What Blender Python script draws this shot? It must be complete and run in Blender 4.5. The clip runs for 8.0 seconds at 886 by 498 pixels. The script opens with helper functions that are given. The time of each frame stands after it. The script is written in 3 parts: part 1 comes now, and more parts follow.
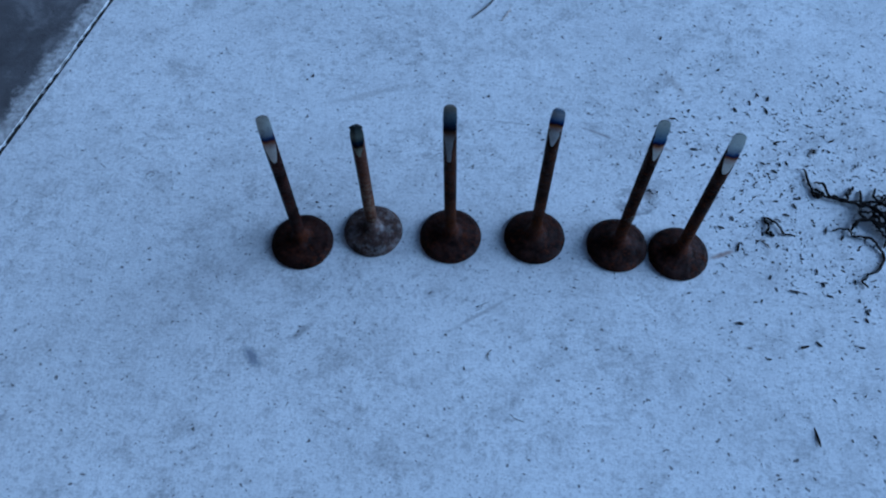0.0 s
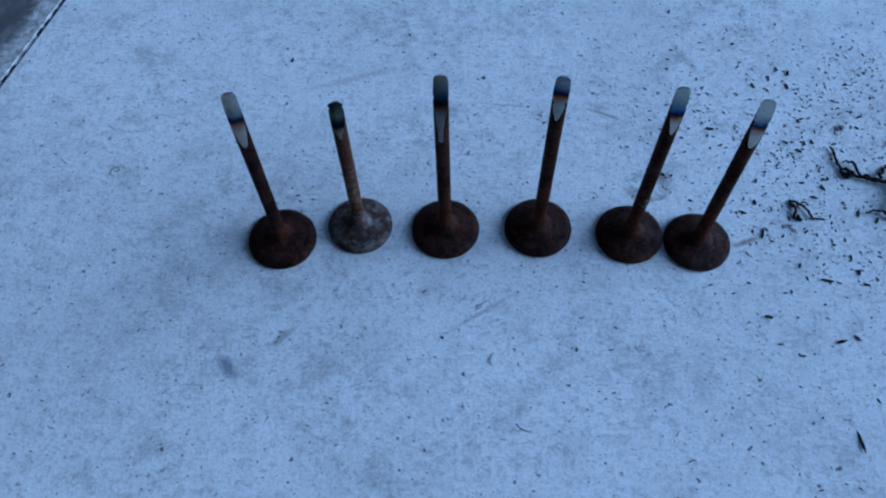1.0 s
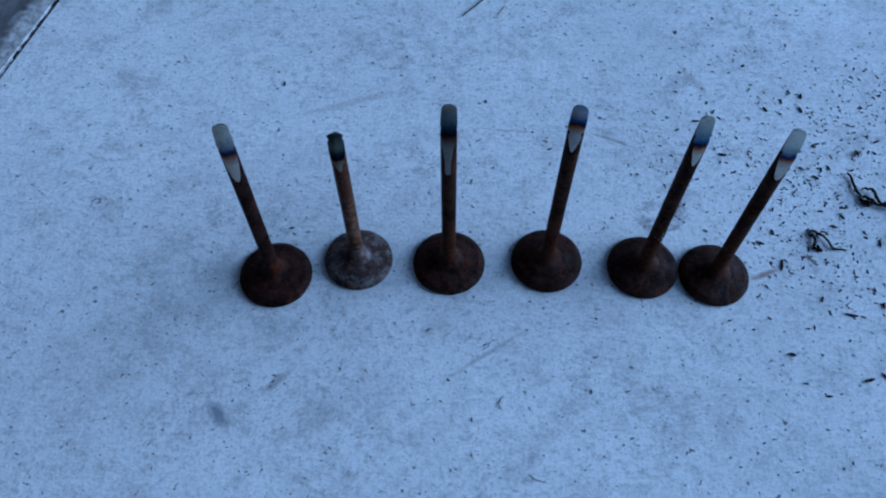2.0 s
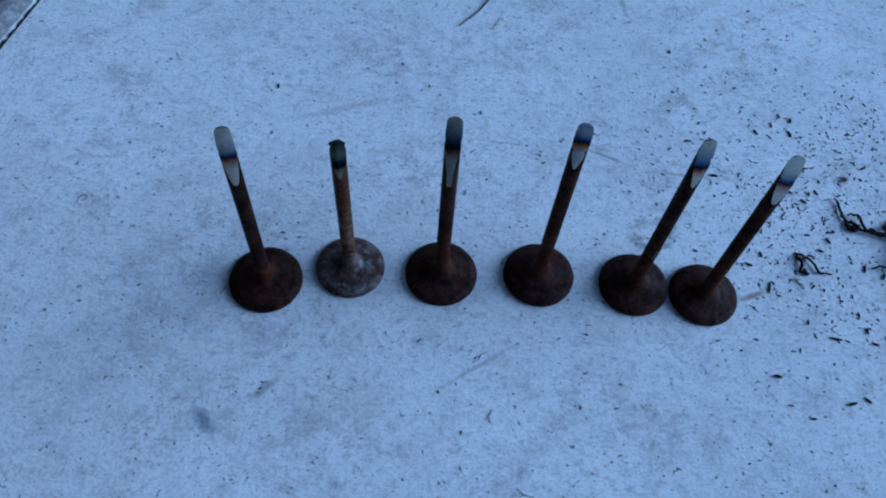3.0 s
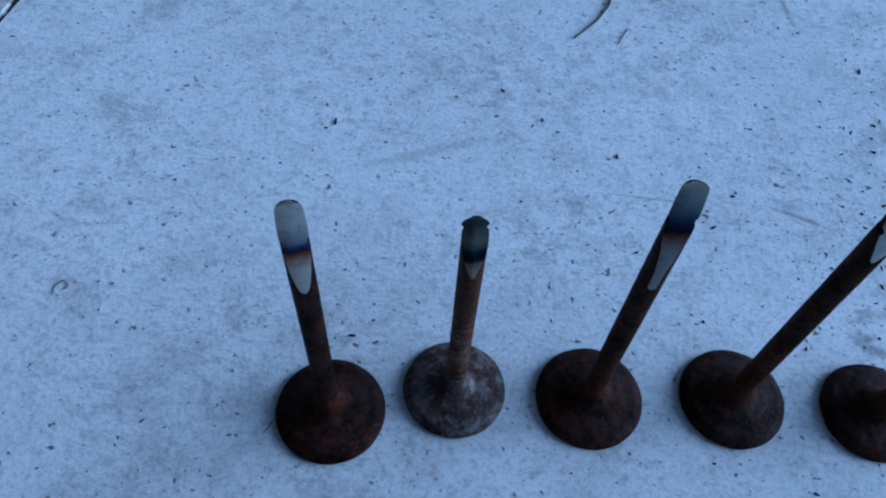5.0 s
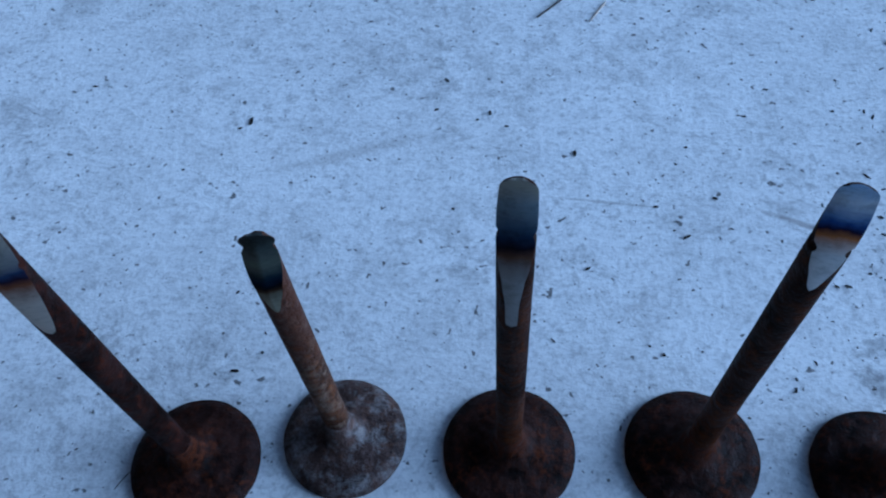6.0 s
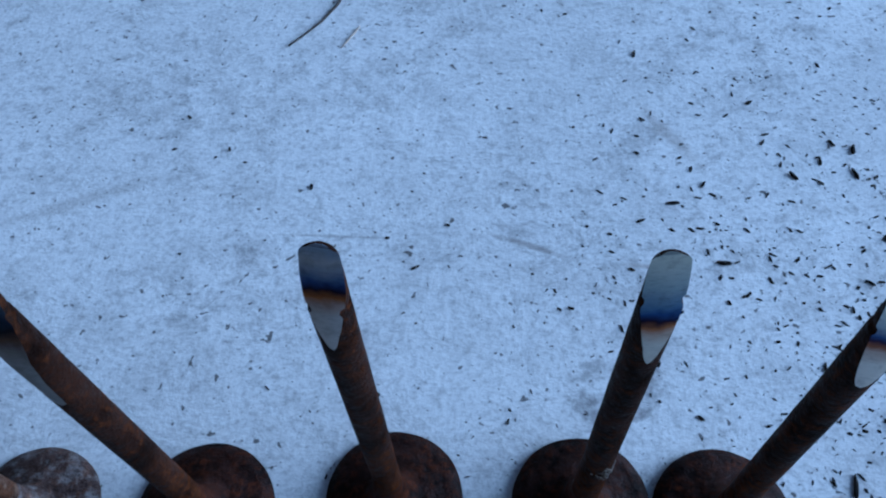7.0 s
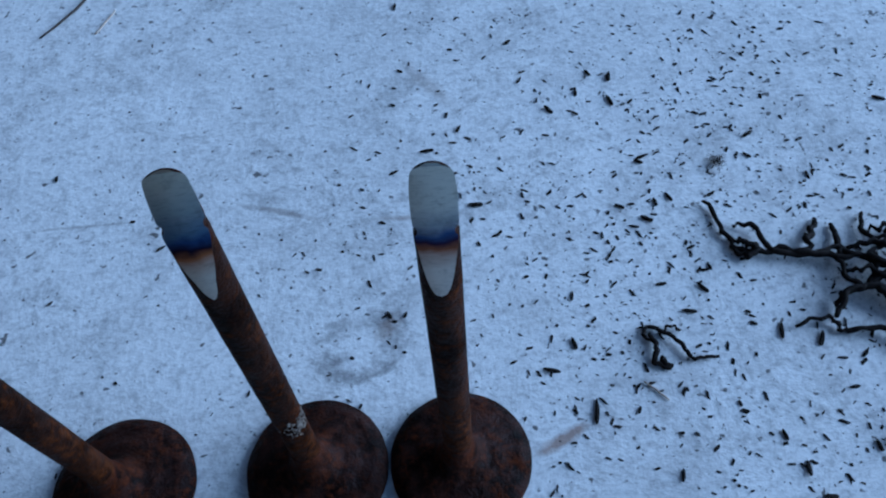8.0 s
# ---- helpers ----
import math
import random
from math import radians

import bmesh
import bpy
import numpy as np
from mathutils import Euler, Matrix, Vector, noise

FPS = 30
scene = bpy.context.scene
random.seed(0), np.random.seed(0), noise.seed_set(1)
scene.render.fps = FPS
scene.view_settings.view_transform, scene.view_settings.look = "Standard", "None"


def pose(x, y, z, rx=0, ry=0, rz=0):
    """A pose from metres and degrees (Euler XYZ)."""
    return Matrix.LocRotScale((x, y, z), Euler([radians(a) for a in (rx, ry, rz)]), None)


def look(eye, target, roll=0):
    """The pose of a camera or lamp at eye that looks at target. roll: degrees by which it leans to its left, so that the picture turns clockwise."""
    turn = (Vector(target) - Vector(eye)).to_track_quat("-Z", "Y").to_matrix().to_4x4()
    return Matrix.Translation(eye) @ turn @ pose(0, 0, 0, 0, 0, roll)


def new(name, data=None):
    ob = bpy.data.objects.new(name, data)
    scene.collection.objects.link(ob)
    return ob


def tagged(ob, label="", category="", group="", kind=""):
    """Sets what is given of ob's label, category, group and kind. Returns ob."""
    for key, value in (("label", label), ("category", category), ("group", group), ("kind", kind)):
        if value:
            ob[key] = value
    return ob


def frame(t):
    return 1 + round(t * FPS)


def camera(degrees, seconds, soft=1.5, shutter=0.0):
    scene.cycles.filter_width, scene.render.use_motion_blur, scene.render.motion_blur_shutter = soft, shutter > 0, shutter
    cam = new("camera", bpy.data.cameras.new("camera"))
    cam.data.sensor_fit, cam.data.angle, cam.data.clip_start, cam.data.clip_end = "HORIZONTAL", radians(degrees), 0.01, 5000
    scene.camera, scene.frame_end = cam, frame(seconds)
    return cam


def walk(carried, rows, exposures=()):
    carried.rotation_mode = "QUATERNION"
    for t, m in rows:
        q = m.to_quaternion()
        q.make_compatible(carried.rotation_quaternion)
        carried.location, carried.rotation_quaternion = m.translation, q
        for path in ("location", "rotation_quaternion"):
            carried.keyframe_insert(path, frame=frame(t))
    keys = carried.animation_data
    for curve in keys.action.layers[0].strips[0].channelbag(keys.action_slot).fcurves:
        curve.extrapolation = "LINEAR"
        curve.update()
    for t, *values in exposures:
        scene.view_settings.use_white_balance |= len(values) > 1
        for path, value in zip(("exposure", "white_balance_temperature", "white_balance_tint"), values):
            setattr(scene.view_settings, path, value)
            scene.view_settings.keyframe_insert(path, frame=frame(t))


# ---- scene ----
cam = camera(58.3, 8.0, soft=2.2)
# seconds, eye in metres, turn in degrees
ROWS = [
    (0.0, 0.0078, 0.0628, 0.4534, 28.44, 0.72, 1.38),
    (0.5, 0.0117, 0.0669, 0.4386, 28.31, 0.84, 1.29),
    (1.0, 0.0094, 0.0776, 0.4067, 29.12, 1.31, 0.17),
    (1.5, 0.0031, 0.0957, 0.3870, 29.57, 1.21, -0.61),
    (1.7, 0.0003, 0.0987, 0.3881, 29.66, 0.90, -1.04),
    (2.8, -0.0106, 0.1039, 0.3936, 31.20, -1.45, 0.37),
    (3.0, -0.0158, 0.1050, 0.3905, 30.33, -2.53, -0.15),
    (3.2, -0.0190, 0.0996, 0.3826, 31.06, -2.98, -2.23),
    (3.5, -0.0339, 0.1119, 0.3813, 31.82, -3.93, -8.14),
    (3.8, -0.0640, 0.1120, 0.3713, 33.88, -7.92, -10.17),
    (4.0, -0.0734, 0.1187, 0.3674, 33.03, -8.96, -9.29),
    (4.2, -0.0858, 0.1270, 0.3397, 32.69, -10.15, -6.98),
    (4.3, -0.0888, 0.1375, 0.3225, 31.22, -8.47, -4.64),
    (4.5, -0.0697, 0.1614, 0.3120, 30.52, -5.09, -2.53),
    (4.7, -0.0678, 0.1818, 0.3024, 31.49, -3.72, -1.75),
    (5.8, -0.0225, 0.2348, 0.2399, 32.79, 2.33, 3.04),
    (6.0, -0.0016, 0.2376, 0.2385, 32.79, 3.40, 2.45),
    (6.2, 0.0151, 0.2427, 0.2355, 32.64, 1.81, 1.29),
    (6.5, 0.0373, 0.2480, 0.2319, 32.47, 1.14, 0.17),
    (6.8, 0.0590, 0.2512, 0.2342, 33.04, 2.45, -1.86),
    (7.0, 0.0772, 0.2510, 0.2314, 33.22, 2.69, -2.80),
    (7.2, 0.0941, 0.2515, 0.2295, 33.44, 2.27, -3.61),
    (7.5, 0.1153, 0.2484, 0.2243, 33.18, 2.80, -5.28),
    (7.8, 0.1329, 0.2461, 0.2208, 32.74, 3.25, -8.26),
    (8.0, 0.1453, 0.2385, 0.2131, 32.52, 4.10, -10.32),
]
walk(cam, [(t, pose(x, y, z, rx, ry, rz)) for t, x, y, z, rx, ry, rz in ROWS], [(0.0, -0.08, 4340, 7), (4.7, -0.04, 4370, 7), (5.8, 0.10, 4410, 7), (7.0, 0.17, 4510, 7), (8.0, 0.05, 4550, 7)])

# ---- world and light: open shade under a low evening sky ----
SUN_UP, SUN_ROUND = 15.0, 86.0   # degrees; the light comes from +x
world = bpy.data.worlds.new("sky")
scene.world = world
world.use_nodes = True
wn = world.node_tree
sky = wn.nodes.new("ShaderNodeTexSky")
sky.sky_type = "NISHITA"
sky.sun_disc = False
sky.sun_elevation = radians(SUN_UP)
sky.sun_rotation = radians(SUN_ROUND)
wn.links.new(sky.outputs["Color"], wn.nodes["Background"].inputs["Color"])
wn.nodes["Background"].inputs["Strength"].default_value = 0.09
lamp = bpy.data.lights.new("sun", "SUN")
lamp.energy, lamp.angle, lamp.color = 5.0, radians(54), (0.75, 0.87, 1.0)
sun = new("sun", lamp)
sun.matrix_world = look((3, 0.51, 0.80), (0, 0.3, 0))


# ---- helpers ----
def part(name, bm, material, parent=None, label="", smooth=True):
    me = bpy.data.meshes.new(name)
    bm.to_mesh(me)
    bm.free()
    me.materials.append(material)
    if smooth:
        me.polygons.foreach_set("use_smooth", [True] * len(me.polygons))
    ob = new(name, me)
    ob.parent = parent
    if label:
        ob["label"] = label
    return ob


def empty(name, m, **tags):
    ob = new(name)
    ob.empty_display_size = 0.01
    ob.matrix_world = m
    return tagged(ob, **tags)


class Nodes:
    """A short way to write a node material."""

    def __init__(self, name):
        self.mat = bpy.data.materials.new(name)
        self.mat.use_nodes = True
        self.tree = self.mat.node_tree
        self.shader = self.tree.nodes["Principled BSDF"]
        self.coord = self.tree.nodes.new("ShaderNodeTexCoord").outputs["Object"]

    def link(self, value, socket):
        if isinstance(value, bpy.types.NodeSocket):
            self.tree.links.new(value, socket)
        elif value is not None:
            socket.default_value = value

    def set(self, **values):
        for key, value in values.items():
            self.link(value, self.shader.inputs[key.replace("_", " ")])
        return self

    def math(self, op, a, b=0.0, c=0.0, clamp=False):
        n = self.tree.nodes.new("ShaderNodeMath")
        n.operation, n.use_clamp = op, clamp
        for i, v in enumerate((a, b, c)):
            self.link(v, n.inputs[i])
        return n.outputs[0]

    def noise(self, scale, detail=3.0, rough=0.55, vector=None, warp=0.0):
        n = self.tree.nodes.new("ShaderNodeTexNoise")
        self.link(vector or self.coord, n.inputs["Vector"])
        n.inputs["Scale"].default_value = scale
        n.inputs["Detail"].default_value = detail
        n.inputs["Roughness"].default_value = rough
        n.inputs["Distortion"].default_value = warp
        return n.outputs["Fac"]

    def cells(self, scale, vector=None, feature="F1"):
        n = self.tree.nodes.new("ShaderNodeTexVoronoi")
        n.feature = feature
        self.link(vector or self.coord, n.inputs["Vector"])
        n.inputs["Scale"].default_value = scale
        return n.outputs["Distance"]

    def place(self, scale=(1, 1, 1), move=(0, 0, 0), turn=0.0, vector=None):
        n = self.tree.nodes.new("ShaderNodeMapping")
        self.link(vector or self.coord, n.inputs["Vector"])
        n.inputs["Scale"].default_value = scale
        n.inputs["Location"].default_value = move
        n.inputs["Rotation"].default_value = (0, 0, turn)
        return n.outputs[0]

    def add(self, a, b, scale=1.0):
        n = self.tree.nodes.new("ShaderNodeVectorMath")
        n.operation = "MULTIPLY_ADD"
        self.link(b, n.inputs[0])
        n.inputs[1].default_value = (scale, scale, scale)
        self.link(a, n.inputs[2])
        return n.outputs[0]

    def ramp(self, fac, stops, mode="LINEAR"):
        n = self.tree.nodes.new("ShaderNodeValToRGB")
        self.link(fac, n.inputs[0])
        e = n.color_ramp.elements
        n.color_ramp.interpolation = mode
        while len(e) < len(stops):
            e.new(0.5)
        for item, (at, col) in zip(e, stops):
            item.position = at
            item.color = (*col, 1) if isinstance(col, tuple) else (col, col, col, 1)
        return n.outputs["Color"]

    def mix(self, fac, a, b, mode="MIX"):
        n = self.tree.nodes.new("ShaderNodeMix")
        n.data_type, n.blend_type = "RGBA", mode
        self.link(fac, n.inputs[0])
        self.link((*a, 1) if isinstance(a, tuple) else a, n.inputs[6])
        self.link((*b, 1) if isinstance(b, tuple) else b, n.inputs[7])
        return n.outputs[2]

    def rand(self):
        return self.tree.nodes.new("ShaderNodeObjectInfo").outputs["Random"]

    def axis(self, name, vector=None):
        n = self.tree.nodes.new("ShaderNodeSeparateXYZ")
        self.link(vector or self.coord, n.inputs[0])
        return n.outputs[name]

    def bump(self, height, strength, distance):
        n = self.tree.nodes.new("ShaderNodeBump")
        self.link(height, n.inputs["Height"])
        n.inputs["Strength"].default_value = strength
        n.inputs["Distance"].default_value = distance
        self.link(n.outputs[0], self.shader.inputs["Normal"])
        return self


# ---- materials ----
def concrete(name, light, dark):
    """Weathered concrete: cloudy, with pale laitance, grey worn grain, sparse sand flecks and trowel scratches."""
    m = Nodes(name)
    warp = m.tree.nodes.new("ShaderNodeTexNoise")
    warp.inputs["Scale"].default_value = 30.0
    m.link(m.coord, warp.inputs["Vector"])
    v = m.add(m.coord, warp.outputs["Color"], 0.012)
    cloud = m.noise(6.0, 6.0, 0.62, v)
    blotch = m.noise(55.0, 5.0, 0.7, v)
    grain = m.noise(520.0, 3.0, 0.75)
    coarse = m.noise(210.0, 4.0, 0.75, v)
    streak = m.noise(1.0, 4.0, 0.7, m.place((130, 330, 60), turn=0.5, vector=v))
    scratch = m.noise(1.0, 2.0, 0.6, m.place((40, 620, 60), turn=-0.4, vector=m.add(m.coord, warp.outputs["Color"], 0.05)))
    col = m.mix(m.ramp(cloud, [(0.30, 0.0), (0.68, 1.0)]), dark, light)
    dirty = m.ramp(m.noise(13.0, 5.0, 0.65, m.add(v, (3.1, 1.7, 0.0))), [(0.44, 0.0), (0.66, 1.0)])
    worn = m.math("MULTIPLY", m.ramp(blotch, [(0.46, 0.0), (0.66, 1.0)]), m.math("ADD", 0.24, m.math("MULTIPLY", dirty, 0.40)))
    col = m.mix(worn, col, (0.27, 0.265, 0.265))
    col = m.mix(m.math("MULTIPLY", m.ramp(coarse, [(0.50, 0.0), (0.68, 1.0)]), m.math("ADD", 0.40, m.math("MULTIPLY", dirty, 0.34))), col, (0.25, 0.245, 0.25))
    col = m.mix(m.math("MULTIPLY", m.ramp(grain, [(0.50, 0.0), (0.68, 1.0)]), 0.40), col, (0.22, 0.215, 0.22))
    col = m.mix(m.math("MULTIPLY", m.ramp(grain, [(0.32, 1.0), (0.47, 0.0)]), 0.42), col, (0.80, 0.79, 0.77))
    col = m.mix(m.math("MULTIPLY", m.ramp(streak, [(0.60, 0.0), (0.74, 1.0)]), 0.24), col, (0.20, 0.19, 0.19))
    col = m.mix(m.math("MULTIPLY", m.ramp(scratch, [(0.70, 0.0), (0.78, 1.0)]), 0.28), col, (0.16, 0.15, 0.15))
    # sparse dark flecks of uneven size
    fleck = m.ramp(m.noise(330.0, 2.0, 0.5, m.add(v, (9.0, 4.0, 0.0))), [(0.675, 0.0), (0.72, 1.0)])
    col = m.mix(m.math("MULTIPLY", fleck, 0.85), col, (0.045, 0.04, 0.04))
    return m, col, grain, m.math("ADD", blotch, coarse), streak


def stain(m, x, y, rx, ry, turn, ring=False):
    """A soft stain with a ragged edge round (x, y); a ring if wanted."""
    v = m.coord
    c, s = math.cos(turn), math.sin(turn)
    dx, dy = m.math("SUBTRACT", m.axis("X", v), x), m.math("SUBTRACT", m.axis("Y", v), y)
    a = m.math("DIVIDE", m.math("ADD", m.math("MULTIPLY", dx, c), m.math("MULTIPLY", dy, s)), rx)
    b = m.math("DIVIDE", m.math("SUBTRACT", m.math("MULTIPLY", dy, c), m.math("MULTIPLY", dx, s)), ry)
    d = m.math("SQRT", m.math("ADD", m.math("MULTIPLY", a, a), m.math("MULTIPLY", b, b)))
    d = m.math("ADD", d, m.math("MULTIPLY", m.math("SUBTRACT", m.noise(190.0, 3.0, 0.7), 0.5), 1.3))
    if ring:
        return m.math("MULTIPLY", m.ramp(d, [(0.35, 0.0), (0.75, 1.0), (0.95, 0.35), (1.0, 0.0)]), m.ramp(m.noise(75.0, 3.0, 0.6, m.add(m.coord, (0.3, 0.9, 0.0))), [(0.38, 0.0), (0.54, 1.0)]))
    return m.ramp(d, [(0.35, 1.0), (1.0, 0.0)])


def main_concrete():
    m, col, grain, blotch, streak = concrete("pale_concrete", (0.80, 0.79, 0.77), (0.64, 0.635, 0.625))
    for x, y, rx, ry, turn, ring, amount, tint in (
        (-0.1179, 0.2317, 0.010, 0.0045, -0.9, False, 0.80, (0.15, 0.17, 0.22)),
        (0.1248, 0.3466, 0.015, 0.013, 0.3, True, 0.65, (0.13, 0.125, 0.13)),
        (0.1335, 0.3514, 0.006, 0.004, 0.9, False, 0.5, (0.17, 0.12, 0.09)),
        (-0.0620, 0.4345, 0.036, 0.004, 0.3, False, 0.35, (0.27, 0.25, 0.24)),
        (0.1296, 0.5369, 0.002, 0.016, 0.1, False, 0.50, (0.25, 0.24, 0.23)),
        (0.1754, 0.3069, 0.010, 0.0024, 0.35, False, 0.8, (0.24, 0.15, 0.11)),
        (0.0349, 0.4116, 0.026, 0.0007, -0.12, False, 0.4, (0.20, 0.18, 0.17)),
        (0.1041, 0.4018, 0.016, 0.0016, -0.45, False, 0.6, (0.20, 0.17, 0.16)),
        (0.1468, 0.3896, 0.012, 0.0012, -0.2, False, 0.5, (0.24, 0.17, 0.14)),
        (0.1614, 0.4482, 0.004, 0.020, 0.5, False, 0.4, (0.24, 0.20, 0.18)),
        (0.0202, 0.2625, 0.030, 0.0016, 0.55, False, 0.4, (0.22, 0.21, 0.21)),
        (-0.0895, 0.2491, 0.010, 0.0030, 0.7, False, 0.6, (0.16, 0.15, 0.15)),
        (-0.1516, 0.2902, 0.06, 0.03, 0.8, False, 0.10, (0.24, 0.23, 0.23)),
        (-0.0600, 0.2359, 0.05, 0.02, 0.5, False, 0.10, (0.24, 0.23, 0.23)),
    ):
        col = m.mix(m.math("MULTIPLY", stain(m, x, y, rx, ry, turn, ring), amount), col, tint)
    m.set(Base_Color=col, Roughness=0.85)
    height = m.math("ADD", m.math("MULTIPLY", grain, 0.5), m.math("ADD", blotch, m.math("MULTIPLY", streak, 0.5)))
    return m.bump(height, 0.5, 0.0006).mat


JOINT = Vector((-0.3140, 0.3869, 0))
ALONG = Vector((0.0435, 0.1390, 0)).normalized()
ACROSS = Vector((ALONG.y, -ALONG.x, 0))


def stained_concrete():
    """The neighbouring slab: dark and damp, with a pale worn rim along the joint."""
    m = Nodes("dark_stained_concrete")
    x = m.axis("X")
    damp = m.noise(22.0, 5.0, 0.65, warp=0.5)
    fine = m.noise(300.0, 4.0, 0.7)
    col = m.ramp(damp, [(0.30, (0.045, 0.042, 0.044)), (0.52, (0.10, 0.095, 0.098)), (0.72, (0.26, 0.25, 0.245))])
    edge = m.math("ADD", x, m.math("MULTIPLY", m.math("SUBTRACT", m.noise(75.0, 6.0, 0.75, warp=0.6), 0.5), 0.040))
    rim = m.ramp(m.math("DIVIDE", m.math("ADD", edge, 0.026), 0.026), [(0.25, 0.0), (0.6, 1.0)])
    col = m.mix(rim, col, m.ramp(m.math("ADD", m.math("MULTIPLY", fine, 0.5), m.math("MULTIPLY", m.noise(110.0, 4.0, 0.7), 0.5)), [(0.38, (0.20, 0.19, 0.18)), (0.62, (0.58, 0.56, 0.54))]))
    m.set(Base_Color=col, Roughness=m.ramp(rim, [(0.0, 0.45), (1.0, 0.85)]))
    return m.bump(m.math("ADD", fine, damp), 0.5, 0.0006).mat


def plain_dirt(name, a, b, scale=200.0, rough=0.9):
    m = Nodes(name)
    n = m.noise(scale, 4.0, 0.65)
    return m.set(Base_Color=m.ramp(n, [(0.3, a), (0.7, b)]), Roughness=rough, Specular_IOR_Level=0.12).bump(n, 0.6, 0.0005).mat


def rust(name, deep, brown, orange, grey, grey_amount, gloss=0.0, foot=0.0, scorch=0.0):
    """Scaly rust over old steel: black carbon, red-brown scale, sparse orange bloom and greyed crust."""
    m = Nodes(name)
    v = m.add(m.coord, m.rand(), 3.0)
    big = m.noise(95.0, 5.0, 0.7, m.place((1.0, 1.0, 0.75), vector=v))
    mid = m.noise(420.0, 4.0, 0.65, v)
    pit = m.noise(1500.0, 2.0, 0.6, v)
    col = m.mix(m.ramp(big, [(0.40, 0.0), (0.62, 1.0)]), deep, brown)
    bloom = m.math("MULTIPLY", m.ramp(mid, [(0.48, 0.0), (0.72, 1.0)]), m.ramp(m.noise(70.0, 3.0, 0.6, m.add(v, (2.0, 5.0, 8.0))), [(0.42, 0.15), (0.62, 1.0)]))
    col = m.mix(m.math("MULTIPLY", bloom, 0.75), col, orange)
    worn = m.ramp(m.noise(190.0, 5.0, 0.75, m.add(v, (7.0, 3.0, 1.0)), 0.2), [(0.48, 0.0), (0.64, 1.0)])
    col = m.mix(m.math("MULTIPLY", worn, grey_amount), col, grey)
    z = m.math("ADD", m.axis("Z"), m.math("MULTIPLY", m.math("SUBTRACT", m.noise(120.0, 3.0, 0.6, v), 0.5), 0.016))
    if foot:   # fresh orange bloom where the stem meets the head
        col = m.mix(m.math("MULTIPLY", m.ramp(z, [(0.006, 0.0), (0.015, foot), (0.028, foot * 0.7), (0.055, 0.0)]), m.ramp(mid, [(0.35, 0.0), (0.60, 1.0)])), col, orange)
    if scorch:   # browned by heat below the ground tip
        col = m.mix(m.math("MULTIPLY", m.ramp(z, [(0.054, 0.0), (0.066, 0.6), (0.076, 1.0)]), scorch), col, (0.045, 0.017, 0.010))
    col = m.mix(m.ramp(pit, [(0.58, 0.0), (0.70, 0.8)]), col, (0.005, 0.004, 0.0035))
    m.set(Base_Color=col, Metallic=0.0, Specular_IOR_Level=m.ramp(big, [(0.35, 0.02 + gloss * 0.3), (0.7, 0.12 + gloss)]), Roughness=m.ramp(mid, [(0.3, 0.50 - gloss * 0.5), (0.7, 0.85 - gloss * 0.6)]))
    return m.bump(m.math("ADD", m.math("MULTIPLY", pit, 0.35), m.math("ADD", mid, m.math("MULTIPLY", big, 1.0))), 0.9, 0.0007).mat


def tempered(name, low, high, band, shine, tip, silver, blue, dark, brown):
    """Ground steel with heat colours that run along the stem: silver, straw, brown, purple, blue, then the tip."""
    m = Nodes(name)
    z = m.math("ADD", m.axis("Z"), m.math("MULTIPLY", m.math("SUBTRACT", m.noise(230.0, 2.0), 0.5), 0.0030))
    at = m.math("DIVIDE", m.math("SUBTRACT", z, low), high - low)
    b = (band - low) / (high - low)
    pale = tuple(0.5 * (x + y) for x, y in zip(brown, silver))
    col = m.ramp(at, [(0.0, silver), (max(0.02, b - 0.24), silver), (b - 0.13, pale), (b - 0.075, brown), (b - 0.02, dark), (b + 0.035, blue),
                      (b + 0.09, tip[0]), (b + 0.24, tip[1]), (0.97, tip[2])])
    scratch = m.noise(1.0, 3.0, 0.65, m.place((500, 500, 2600)))
    smudge = m.noise(330.0, 4.0, 0.7)
    col = m.mix(m.ramp(smudge, [(0.52, 0.0), (0.74, 0.5)]), col, (0.40, 0.38, 0.36), "MULTIPLY")
    col = m.mix(m.ramp(scratch, [(0.52, 0.0), (0.70, 0.35)]), col, (0.55, 0.55, 0.55), "MULTIPLY")
    along = m.tree.nodes.new("ShaderNodeCombineXYZ")
    along.inputs["Z"].default_value = 1.0
    m.set(Anisotropic=0.95, Tangent=along.outputs[0])
    m.set(Base_Color=col, Metallic=1.0, Roughness=m.math("ADD", m.ramp(scratch, [(0.3, shine + 0.14), (0.7, shine + 0.30)]), m.math("MULTIPLY", smudge, 0.12)))
    return m.bump(m.math("ADD", scratch, smudge), 0.35, 0.00012).mat


PALE = main_concrete()
DARK_SLAB = stained_concrete()
SOIL = plain_dirt("joint_dirt", (0.012, 0.011, 0.010), (0.05, 0.045, 0.04))
EARTH = plain_dirt("dull_earth", (0.16, 0.15, 0.13), (0.24, 0.22, 0.20), 3.0)
SHADE_WALL = plain_dirt("dark_shade_wall", (0.035, 0.028, 0.024), (0.06, 0.048, 0.040), 8.0)
HUSK = plain_dirt("black_husk", (0.004, 0.0035, 0.0035), (0.018, 0.014, 0.012), 900.0, 0.8)
ROOT = plain_dirt("dark_root_bark", (0.004, 0.0035, 0.0035), (0.018, 0.013, 0.011), 700.0, 0.8)
TWIG = plain_dirt("grey_brown_twig", (0.032, 0.027, 0.025), (0.075, 0.063, 0.056), 600.0, 0.8)
